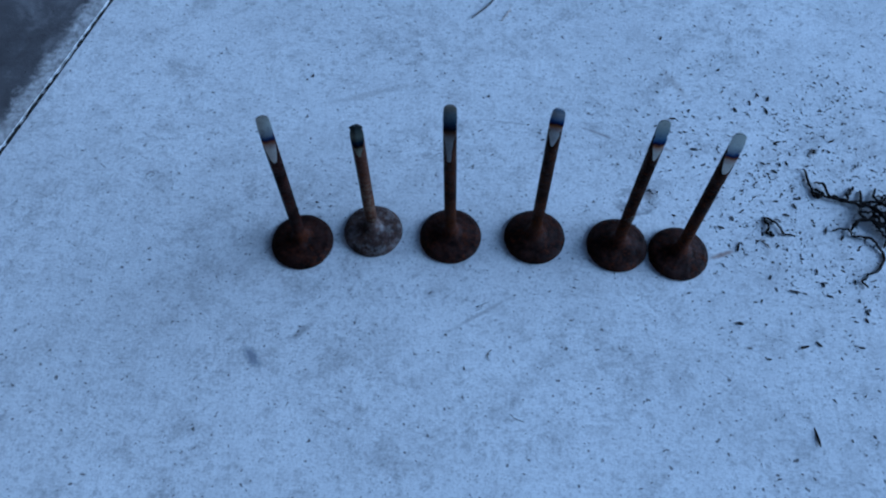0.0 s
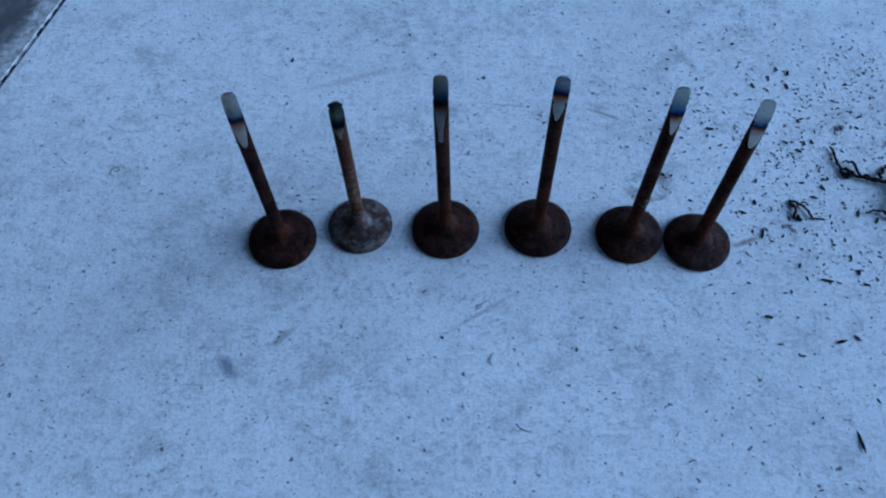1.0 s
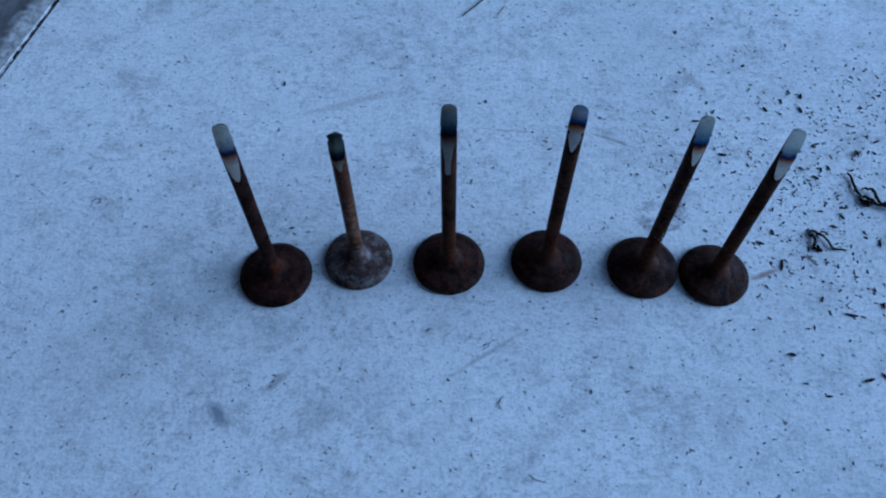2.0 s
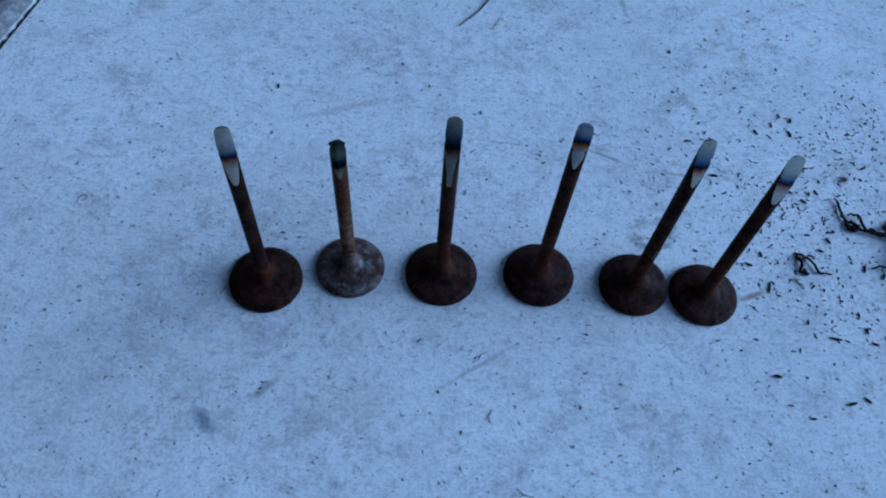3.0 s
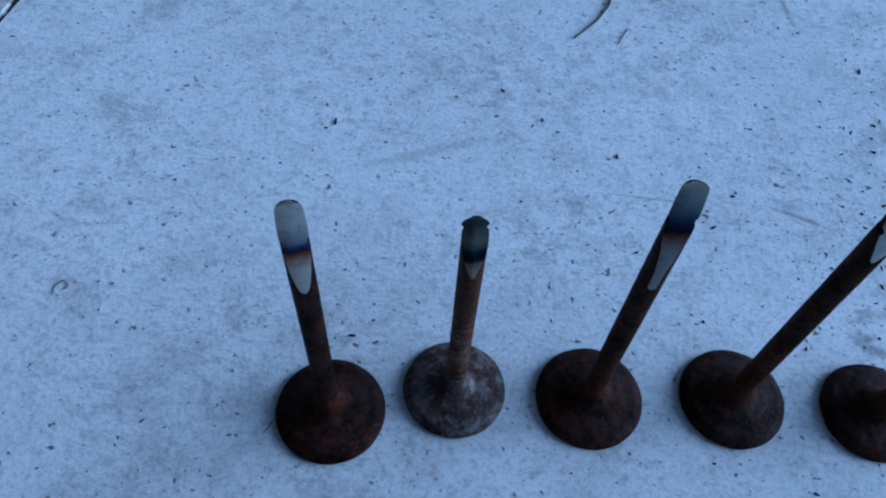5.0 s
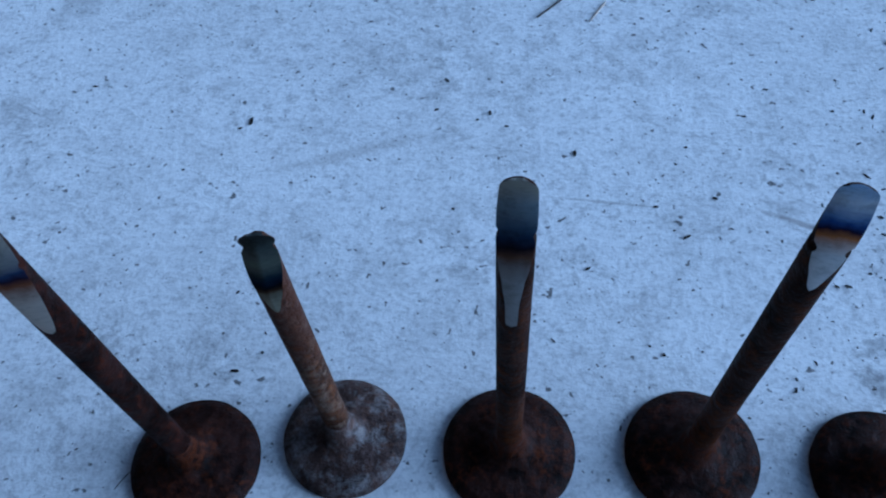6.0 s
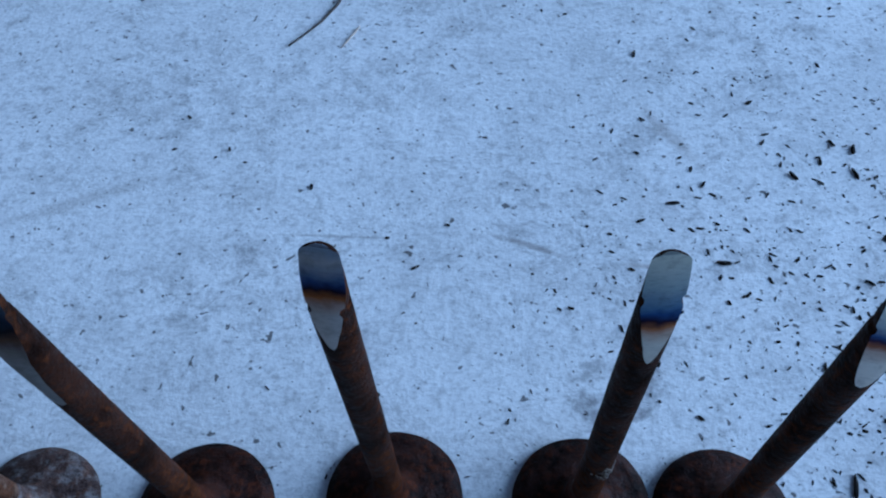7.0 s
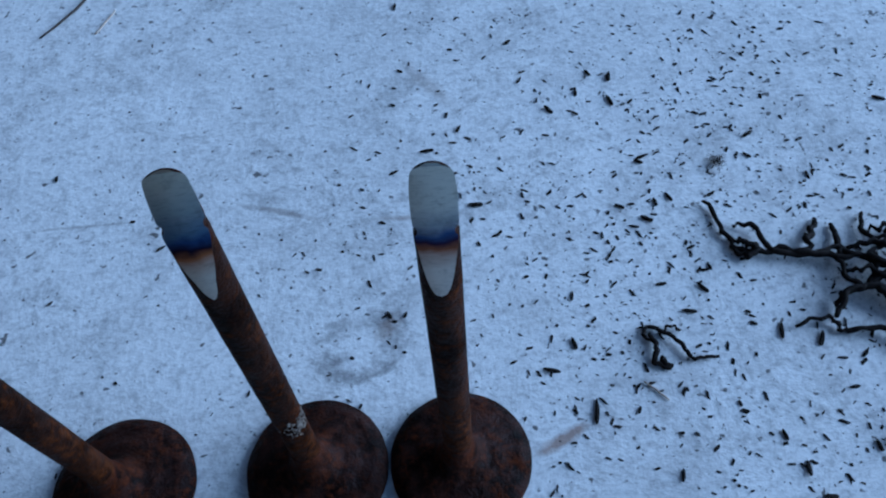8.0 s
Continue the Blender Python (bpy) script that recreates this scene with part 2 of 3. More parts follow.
STRAW = plain_dirt("pale_straw", (0.28, 0.22, 0.17), (0.42, 0.34, 0.27), 700.0, 0.8)
CRUST = plain_dirt("pale_crust", (0.07, 0.052, 0.040), (0.22, 0.19, 0.16), 900.0, 0.95)
RUST = rust("dark_rust", (0.0024, 0.0012, 0.0010), (0.016, 0.0042, 0.0026), (0.070, 0.016, 0.006), (0.028, 0.020, 0.018), 0.25)
RUST_HEAD = rust("oily_dark_rust", (0.0014, 0.0009, 0.0008), (0.0165, 0.0046, 0.0028), (0.105, 0.026, 0.007), (0.034, 0.014, 0.010), 0.55, 0.05, foot=0.45)
RUST_WARM = rust("orange_rust", (0.0056, 0.0022, 0.0013), (0.021, 0.0064, 0.0025), (0.125, 0.036, 0.008), (0.030, 0.019, 0.015), 0.20, foot=0.4)
RUST_GREY = rust("grey_scaled_rust", (0.024, 0.015, 0.013), (0.072, 0.044, 0.036), (0.12, 0.060, 0.036), (0.190, 0.175, 0.170), 0.65, 0.10)
RUST_TAN = rust("tan_scaled_rust", (0.028, 0.012, 0.007), (0.088, 0.038, 0.018), (0.20, 0.075, 0.026), (0.230, 0.170, 0.125), 0.50, 0.04, scorch=0.8)


# ---- the ground: two slabs with an open joint, on bare earth ----
def slab(name, material, x0, x1, label):
    """A slab whose own x runs across the joint, with a worn edge along it."""
    bm = bmesh.new()
    bmesh.ops.create_cube(bm, size=1)
    for v in bm.verts:
        v.co = ((x0 + x1) / 2 + v.co.x * (x1 - x0), v.co.y * 5.0, -0.03 + v.co.z * 0.06)
    bmesh.ops.bevel(bm, geom=[e for e in bm.edges if all(v.co.z > -0.01 for v in e.verts)], offset=0.0012, segments=3, affect="EDGES")
    ob = part(name, bm, material, smooth=False)
    return tagged(ob, label, "pavement", kind="structure")


FRAME = Matrix.Translation(JOINT) @ Matrix((ACROSS, ALONG, (0, 0, 1))).transposed().to_4x4()


def main_slab():
    """Its vertices lie in world axes, so that stains sit where they belong."""
    ob = slab("pavement", PALE, 0.0004, 4.0, "pale trowelled concrete slab strewn with black husks")
    ob.data.transform(FRAME)
    return ob


main_slab()
neighbour = slab("pavement", DARK_SLAB, -2.5, -0.0013, "dark damp-stained concrete slab with a pale worn rim")
neighbour.matrix_world = FRAME

bm = bmesh.new()
for i in range(240):
    y = -0.6 + i * 0.005
    bmesh.ops.create_cube(bm, size=1, matrix=FRAME @ Matrix.Translation((-0.0005 + random.uniform(-0.0004, 0.0004), y, -0.0035 + random.uniform(-0.001, 0.0012)))
                          @ Matrix.Diagonal((0.0024, 0.0062, 0.004, 1)) @ pose(0, 0, 0, 0, 0, random.uniform(-20, 20)))
tagged(part("joint_filling", bm, SOIL, smooth=False), "black dirt packed in the joint between the slabs", "joint", kind="structure")

# plain dark walls, never in view, added to block light from -x and -y
def wall(name, x0, x1, y0, y1, label):
    bm = bmesh.new()
    bmesh.ops.create_cube(bm, size=1, matrix=FRAME @ Matrix.Translation(((x0 + x1) / 2, (y0 + y1) / 2, 1.24)) @ Matrix.Diagonal((x1 - x0, y1 - y0, 2.5, 1)))
    bmesh.ops.bevel(bm, geom=bm.edges[:], offset=0.006, segments=2, affect="EDGES")
    tagged(part(name, bm, SHADE_WALL, smooth=False), label, "wall", kind="structure")


# added blocker: darkens the left sides of the valves and the left ground
wall("shade_wall_west", -0.44, -0.24, -0.43, 2.5, "unseen plain dark wall added to shade the left side")
# added behind the camera: dims front-left light, gives the ground tips a dark reflection
wall("shade_wall_south", -0.44, 0.43, -0.63, -0.43, "unseen short dark wall added to block light behind the camera")

bm = bmesh.new()
bmesh.ops.create_grid(bm, x_segments=8, y_segments=8, size=300)
bm.transform(Matrix.Translation((0, 0, -0.05)))
tagged(part("ground", bm, EARTH, smooth=False), "bare dull earth round the concrete slabs", "ground", kind="structure")


# ---- the valves ----
SEG = 72


def lathe(bm, profile):
    """A turned solid from (radius, z) pairs, closed at both ends."""
    rings = []
    for r, z in profile:
        rings.append([bm.verts.new((r * math.cos(a), r * math.sin(a), z)) for a in (2 * math.pi * i / SEG for i in range(SEG))])
    for lo, hi in zip(rings, rings[1:]):
        for i in range(SEG):
            bm.faces.new((lo[i], lo[(i + 1) % SEG], hi[(i + 1) % SEG], hi[i]))
    bm.faces.new(reversed(rings[0]))
    bm.faces.new(rings[-1])


def head_mesh(radius, stem, seed):
    bm = bmesh.new()
    k = radius / 0.0197
    prof = [(0.0150 * k, 0.0), (0.0190 * k, 0.0), (0.0195 * k, 0.0004), (0.0197 * k, 0.0010), (0.0197 * k, 0.0017), (0.0195 * k, 0.0022), (0.0191 * k, 0.0026),
            (0.0172 * k, 0.0040), (0.0165 * k, 0.0044), (0.0158 * k, 0.00455), (0.0140 * k, 0.0049), (0.0118 * k, 0.0056), (0.0098 * k, 0.0066)]
    r0, z0 = 0.0098 * k, 0.0066
    for i in range(1, 13):   # the fillet into the stem
        a = i / 12 * math.pi / 2
        prof.append((stem + (r0 - stem) * (1 - math.sin(a)), z0 + 0.0120 * (1 - math.cos(a)) ** 1.1))
    lathe(bm, prof)
    for v in bm.verts:   # scale, pitting and a slightly nicked rim
        if v.co.z > 0.003:
            v.co.z += 0.00035 * noise.noise(v.co * 420 + Vector((seed * 3.7, 1, 0)))
        p = v.co * 160 + Vector((seed * 7.3, 0, 0))
        v.co += Vector((v.co.x, v.co.y, 0)) * 0.012 * noise.noise(p)
    bm.normal_update()
    return bm


def stem_radius(z, r, groove, top, mushroom):
    """The stem's radius at z: plain, with a keeper groove and a rounded end."""
    d = abs(z - groove)
    if d < 0.0010:
        r -= 0.00055 * math.cos(d / 0.0010 * math.pi / 2) ** 0.5
    if mushroom and z > groove + 0.0006:
        r += mushroom
    if top - z < 0.0016:
        r -= 0.0011 * (1 - math.sqrt(max(0.0, 1 - (1 - (top - z) / 0.0016) ** 2)))
    return r


def depth_at(cut, f):
    """How deep the grinding goes at the part f of its length, in stem radii."""
    for (f0, d0), (f1, d1) in zip(cut, cut[1:]):
        if f <= f1:
            return d0 + (d1 - d0) * (f - f0) / (f1 - f0)
    return cut[-1][1]


def stem_meshes(r, z0, top, low, groove, cut, turn, seed, mushroom):
    """The stem with one side ground away towards its tip, and the ground face apart."""
    body, face = bmesh.new(), bmesh.new()
    zs = [z0 + (low - z0) * i / 16 for i in range(16)] + [low + (top - low) * i / 64 for i in range(65)]
    arcs, chords = [], []
    N, M = 40, 10
    for z in zs:
        rr = stem_radius(z, r, groove, top, mushroom)
        rr *= 1 + 0.02 * noise.noise((seed * 3.1, 0, z * 180))
        ragged = 0.16 if mushroom and z > groove - 0.001 else 0.0
        half = 0.0
        y = -rr
        if z > low:
            y = -r + r * depth_at(cut, (z - low) / (top - low))
            half = math.acos(max(-1.0, min(1.0, -y / rr))) if y > -rr else 0.0
        ring = []
        for i in range(N + 1):
            a = -math.pi / 2 + half + (2 * math.pi - 2 * half) * i / N
            k = rr * (1 + ragged * noise.noise((2 * math.cos(a), 2 * math.sin(a), z * 500)))
            ring.append(body.verts.new((k * math.cos(a), k * math.sin(a), z + ragged * 0.003 * noise.noise((math.cos(a) * 1.5, math.sin(a) * 1.5, 4.0)))))
        arcs.append(ring)
        if z >= low:
            x = rr * math.sin(half)
            chords.append([face.verts.new((-x + 2 * x * j / M, -rr * math.cos(half) - (0.0010 * (1 - abs(2 * j / M - 0.8)) if mushroom else 0.0003 * (1 - (2 * j / M - 1) ** 2)) * min(1.0, half) * min(1.0, (top - z) / 0.003) + 0.00002 * noise.noise((j * 0.7, z * 900, seed)), z)) for j in range(M + 1)])
    for lo, hi in zip(arcs, arcs[1:]):
        for i in range(N):
            body.faces.new((lo[i], lo[i + 1], hi[i + 1], hi[i]))
    face.faces.new([face.verts.new(v.co) for v in arcs[-1]])   # the end of the stem, ground bright as well
    for lo, hi in zip(chords, chords[1:]):
        for j in range(M):
            face.faces.new((lo[j], lo[j + 1], hi[j + 1], hi[j]))
    for bm in (body, face):
        bmesh.ops.remove_doubles(bm, verts=bm.verts, dist=0.00001)
        bm.transform(pose(0, 0, 0, 0, 0, turn))
        bmesh.ops.recalc_face_normals(bm, faces=bm.faces)
    bmesh.ops.recalc_face_normals(face, faces=face.faces)
    return body, face


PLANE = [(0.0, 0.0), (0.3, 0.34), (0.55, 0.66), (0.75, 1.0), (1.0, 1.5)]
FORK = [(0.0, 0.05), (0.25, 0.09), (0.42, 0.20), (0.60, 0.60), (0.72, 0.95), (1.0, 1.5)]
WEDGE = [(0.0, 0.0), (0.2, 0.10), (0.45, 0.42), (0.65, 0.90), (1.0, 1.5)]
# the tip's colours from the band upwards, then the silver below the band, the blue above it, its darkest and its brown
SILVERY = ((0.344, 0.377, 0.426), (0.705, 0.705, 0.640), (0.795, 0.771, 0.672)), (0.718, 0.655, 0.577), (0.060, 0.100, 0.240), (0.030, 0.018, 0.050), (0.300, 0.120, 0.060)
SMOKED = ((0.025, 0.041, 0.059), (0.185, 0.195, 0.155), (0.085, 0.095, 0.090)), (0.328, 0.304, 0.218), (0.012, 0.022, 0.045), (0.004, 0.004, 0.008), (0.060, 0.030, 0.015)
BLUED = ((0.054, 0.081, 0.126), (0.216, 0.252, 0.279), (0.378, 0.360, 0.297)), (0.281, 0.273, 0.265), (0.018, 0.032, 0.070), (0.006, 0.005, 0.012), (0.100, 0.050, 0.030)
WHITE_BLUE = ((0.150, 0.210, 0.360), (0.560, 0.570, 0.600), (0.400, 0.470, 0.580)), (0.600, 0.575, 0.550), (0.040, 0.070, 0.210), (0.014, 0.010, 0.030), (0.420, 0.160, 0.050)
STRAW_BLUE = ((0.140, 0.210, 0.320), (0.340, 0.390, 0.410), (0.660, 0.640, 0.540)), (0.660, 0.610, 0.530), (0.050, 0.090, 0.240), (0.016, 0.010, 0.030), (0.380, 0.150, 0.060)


def valve(x, y, radius, top, low, band, groove, cut, turn, lean, rusty, stem_rust, tip, shine, seed, label, mushroom=0.0):
    r = 0.0037
    thing = empty("engine_valve", pose(x, y, 0), label=label, category="valve", group="valves standing in a row")
    part("valve_head", head_mesh(radius, r, seed), rusty, thing)
    body, face = stem_meshes(r, 0.0170, top, low, groove, cut, turn, seed, mushroom)
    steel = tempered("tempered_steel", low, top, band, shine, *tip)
    bent = Matrix.Translation((0, 0, 0.015)) @ pose(0, 0, 0, -lean[1], lean[0], 0) @ Matrix.Translation((0, 0, -0.015))
    for bm in (body, face):
        bm.transform(bent)
    part("stem", body, stem_rust, thing)
    part("ground_face", face, steel, thing, "ground steel face with blue and straw heat colours")
    return thing


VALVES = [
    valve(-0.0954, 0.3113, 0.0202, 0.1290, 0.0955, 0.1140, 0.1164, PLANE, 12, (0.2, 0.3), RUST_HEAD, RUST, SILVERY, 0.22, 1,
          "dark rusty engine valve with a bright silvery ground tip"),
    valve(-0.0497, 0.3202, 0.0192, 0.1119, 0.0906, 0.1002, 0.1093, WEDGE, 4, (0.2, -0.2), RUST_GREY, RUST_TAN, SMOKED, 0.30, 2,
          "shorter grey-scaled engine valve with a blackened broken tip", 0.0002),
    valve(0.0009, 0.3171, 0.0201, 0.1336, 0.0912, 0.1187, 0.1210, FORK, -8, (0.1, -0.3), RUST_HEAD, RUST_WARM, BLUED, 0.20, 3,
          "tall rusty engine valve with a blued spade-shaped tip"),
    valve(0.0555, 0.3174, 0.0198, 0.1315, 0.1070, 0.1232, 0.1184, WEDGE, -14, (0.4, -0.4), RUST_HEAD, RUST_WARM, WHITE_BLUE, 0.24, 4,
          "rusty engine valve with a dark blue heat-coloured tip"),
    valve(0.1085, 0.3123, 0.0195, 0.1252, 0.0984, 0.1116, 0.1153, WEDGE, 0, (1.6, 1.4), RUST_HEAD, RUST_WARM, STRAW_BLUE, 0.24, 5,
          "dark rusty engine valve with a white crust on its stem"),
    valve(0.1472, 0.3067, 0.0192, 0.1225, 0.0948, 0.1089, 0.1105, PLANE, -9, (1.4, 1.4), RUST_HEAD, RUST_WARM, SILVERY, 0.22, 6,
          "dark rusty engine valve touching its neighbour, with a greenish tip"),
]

bm = bmesh.new()
for i in range(120):   # a pale crust on one stem, where it meets the head: thin broken flakes
    a, z = random.gauss(-0.7, 0.5), random.gauss(0.0390, 0.0018)
    size = random.uniform(0.00015, 0.00055)
    bmesh.ops.create_icosphere(bm, subdivisions=1, radius=size, matrix=Matrix.Translation((0.0007 + 0.0037 * math.cos(a), 0.0003 + 0.0037 * math.sin(a), z))
                               @ pose(0, 0, 0, random.uniform(-25, 25), 0, math.degrees(a)) @ Matrix.Diagonal((0.45, random.uniform(0.5, 1.3), random.uniform(0.6, 1.5), 1)))
part("crust", bm, CRUST, VALVES[4], "pale flaking crust")


# ---- litter ----
def husk_mesh(seed):
    """A dry black seed husk or bark crumb, one unit long, flat and crooked."""
    rnd = random.Random(seed)
    bm = bmesh.new()
    bmesh.ops.create_icosphere(bm, subdivisions=2, radius=0.5)
    bend, blunt = rnd.uniform(-0.25, 0.25), rnd.uniform(0.5, 1.0)
    for v in bm.verts:
        p = v.co.copy()
        q = 1 + 0.45 * noise.noise(p * 3.0 + Vector((seed * 5.0, 0, 0)))
        v.co = (p.x, p.y * q * (1 - 0.5 * (p.x + 0.5) * blunt) + bend * (p.x * p.x - 0.12), p.z * q)
    me = bpy.data.meshes.new("husk")
    bm.to_mesh(me)
    bm.free()
    me.materials.append(HUSK)
    return me


HUSKS = [husk_mesh(i) for i in range(9)]


def husks(rows, label):
    """Rows of x, y, length in millimetres and the turn in degrees."""
    for x, y, size, turn in rows:
        me = random.choice(HUSKS)
        ob = new("husk", me)
        wide = max(1.0, min(1.9, size * 0.36)) * random.uniform(0.8, 1.2)
        tall = wide * 0.6
        ob.matrix_world = pose(x / 1000, y / 1000, tall * 0.42 / 1000, random.uniform(-8, 8), random.uniform(-6, 6), turn) @ Matrix.Diagonal((size / 1000, wide / 1000, tall / 1000, 1))
        tagged(ob, label, "husk", "husks on the concrete")


husks([(156.4, 415.9, 5.2, 176), (143.9, 409.3, 3.7, 17), (156.3, 491.9, 4.3, 74), (168.1, 389.6, 5.4, 166), (172.9, 389.7, 2.4, 24), (172.1, 376.4, 2.7, 10), (201.6, 424.3, 4.7, 119), (210.2, 420.6, 3.2, 125), (219.7, 438.2, 4.2, 108), (226.4, 434.5, 4.9, 72), (223.5, 423.4, 5.8, 99), (198.7, 429.8, 2.9, 68), (166.1, 430.7, 2.9, 74), (168.9, 423.3, 3.7, 55), (197.8, 413.2, 2.8, 153), (183.4, 415.9, 2.1, 14), (195.0, 461.0, 3.5, 25), (196.8, 444.6, 3.3, 12), (194.9, 440.9, 3.4, 53), (173.1, 462.8, 2.3, 149), (152.9, 456.4, 3.0, 138), (165.2, 442.7, 1.7, 0), (147.9, 439.9, 2.4, 138), (163.2, 436.3, 2.1, 25)], "small black dried husk lying on pale concrete")
husks([(213.0, 429.9, 3.6, 80), (189.3, 384.0, 2.3, 140), (203.8, 385.0, 1.9, 111), (205.0, 368.9, 3.2, 79), (206.0, 366.0, 2.0, 96), (166.3, 374.5, 2.2, 103), (137.1, 389.6, 2.4, 147), (132.2, 404.6, 1.8, 133), (169.9, 405.6, 1.8, 151), (262.4, 460.2, 3.3, 50), (261.4, 445.6, 2.2, 0), (269.2, 426.3, 1.9, 0), (275.9, 423.6, 2.5, 99), (298.0, 428.2, 3.1, 11), (252.4, 404.9, 2.3, 165), (263.9, 397.5, 4.8, 26), (260.3, 389.0, 3.5, 123), (226.7, 396.4, 5.1, 10), (224.8, 394.5, 3.5, 151), (275.8, 376.8, 3.5, 88), (275.4, 391.9, 2.0, 0), (243.3, 376.6, 3.4, 21), (225.0, 377.5, 3.4, 95), (229.8, 378.5, 4.6, 104)], "small black dried husk lying on pale concrete")
husks([(213.5, 378.4, 3.7, 134), (217.3, 378.4, 2.6, 171), (220.3, 371.8, 4.7, 140), (215.6, 369.9, 3.5, 155), (215.7, 363.2, 1.9, 115), (230.2, 358.5, 3.2, 14), (207.0, 363.2, 2.5, 48), (291.4, 365.4, 2.5, 85), (282.9, 361.6, 1.6, 137), (178.1, 359.3, 1.8, 0), (189.9, 349.7, 3.7, 70), (196.5, 356.4, 2.8, 39), (205.1, 361.3, 3.0, 49), (186.3, 334.2, 4.3, 95), (177.8, 327.4, 5.5, 158), (186.9, 312.8, 8.1, 74), (198.6, 310.9, 2.7, 62), (200.4, 317.7, 2.2, 43), (204.3, 317.8, 2.3, 2), (217.0, 347.9, 3.6, 178), (231.4, 349.9, 3.6, 178), (233.3, 350.8, 3.1, 96), (228.7, 344.1, 4.8, 123), (222.1, 337.3, 4.9, 162)], "black elongated husk lying near the roots")
husks([(238.6, 333.5, 1.9, 141), (238.7, 329.6, 2.6, 141), (245.6, 325.8, 5.9, 73), (254.1, 330.7, 2.3, 167), (255.4, 320.9, 5.1, 60), (265.3, 314.2, 3.6, 39), (258.6, 314.1, 3.0, 163), (257.9, 305.3, 3.3, 178), (225.9, 307.1, 2.2, 95), (234.1, 296.3, 3.5, 95), (211.6, 301.1, 1.7, 114), (198.2, 294.2, 1.7, 7), (204.1, 291.2, 4.0, 67), (232.5, 288.4, 2.4, 168), (235.4, 287.4, 2.1, 131), (236.4, 286.5, 4.7, 79), (238.7, 278.5, 4.3, 167), (256.7, 288.6, 3.7, 92), (244.1, 343.2, 2.1, 166), (212.1, 315.8, 2.6, 39), (204.1, 321.7, 1.5, 132), (167.9, 332.2, 2.4, 15), (134.4, 355.3, 3.3, 108), (139.3, 354.3, 2.4, 62)], "black elongated husk lying near the roots")
husks([(179.9, 259.2, 5.3, 168), (193.7, 236.1, 3.7, 174), (183.5, 243.1, 3.1, 173), (216.8, 244.3, 6.5, 16), (225.5, 246.4, 5.0, 129), (213.2, 189.5, 12.8, 95), (217.2, 281.4, 8.5, 170), (259.6, 267.7, 5.0, 93), (257.9, 262.7, 4.1, 107), (256.3, 275.7, 3.0, 107), (245.7, 252.6, 2.7, 33), (245.9, 248.6, 2.7, 27), (247.0, 245.5, 2.4, 161), (251.0, 244.6, 4.4, 168), (250.0, 264.6, 3.0, 174), (191.5, 199.3, 1.7, 100), (168.7, 198.1, 2.5, 11), (72.7, 240.5, 2.7, 86), (-0.6, 248.3, 2.3, 130), (79.6, 281.7, 2.4, 142), (44.6, 292.5, 1.5, 176), (64.0, 396.1, 3.6, 30), (75.9, 413.0, 2.2, 150)], "black crumb lying in front of the valves")
husks([(26.5, 434.4, 3.4, 90), (-54.7, 547.3, 1.9, 177), (114.8, 376.3, 2.3, 149), (149.7, 383.0, 2.5, 124), (148.3, 336.0, 2.9, 136), (312.4, 402.2, 5.0, 146), (-103.8, 247.0, 1.5, 118), (-91.6, 249.0, 2.3, 38), (-167.1, 254.0, 1.0, 169), (10.9, 227.0, 2.5, 85), (19.1, 267.5, 2.5, 34)], "tiny black crumb on clean concrete")
husks([(-125.9, 427.1, 1.6, 0), (-107.1, 448.4, 2.3, 15), (-102.9, 452.1, 4.9, 85), (-19.3, 408.3, 1.3, 153), (51.1, 350.3, 1.4, 115), (90.5, 338.8, 2.4, 71), (-93.7, 372.3, 1.8, 38), (-89.3, 342.4, 3.1, 176), (-81.1, 349.2, 1.0, 0), (-174.5, 472.5, 2.6, 0), (110.9, 376.3, 2.0, 139), (54.4, 409.2, 2.0, 174), (28.6, 382.8, 2.5, 34), (-11.2, 451.9, 1.3, 0), (-6.1, 455.6, 3.1, 99), (68.5, 437.1, 1.3, 0), (-24.0, 473.8, 2.8, 131), (-27.7, 457.4, 2.3, 25)], "small dark crumb on open concrete behind the valves")


def crumbs():
    """Fine black crumbs, thicker towards the roots."""
    verts, faces = [], []
    rnd = random.Random(11)
    while len(verts) < 8 * 4200:
        x, y = rnd.uniform(-0.34, 0.50), rnd.uniform(0.10, 0.62)
        keep = 0.034 + 0.966 * math.exp(-((x - 0.235) / 0.085) ** 2 - ((y - 0.365) / 0.085) ** 2)
        keep *= 0.35 + 1.3 * max(0, 0.5 + noise.noise((x * 22, y * 22, 0)))
        if rnd.random() > keep:
            continue
        n = rnd.choice((0.16, 0.2, 0.22, 0.28, 0.35, 0.5 if x > 0.0 else 0.25, 0.7 if x > 0.12 else 0.2)) / 1000
        l, w, h, a = n * rnd.uniform(0.7, 2.6), n * rnd.uniform(0.4, 0.9), n * 0.5, rnd.uniform(0, math.pi)
        b = len(verts)
        for k, (u, v) in enumerate(((-1, -0.5), (0.6, -1), (1, 0.5), (-0.5, 1))):
            for z in (0, h):
                uu, vv = u * l * (1 - 0.3 * (z > 0)), v * w * (1 - 0.3 * (z > 0))
                verts.append((x + uu * math.cos(a) - vv * math.sin(a), y + uu * math.sin(a) + vv * math.cos(a), z))
        faces += [(b + 1, b + 3, b + 5, b + 7)] + [(b + 2 * i, b + (2 * i + 2) % 8, b + (2 * i + 3) % 8, b + 2 * i + 1) for i in range(4)]
    me = bpy.data.meshes.new("crumbs")
    me.from_pydata(verts, [], faces)
    me.materials.append(HUSK)
    tagged(new("crumbs", me), "fine black crumbs scattered over the concrete", "debris", kind="stuff")


crumbs()


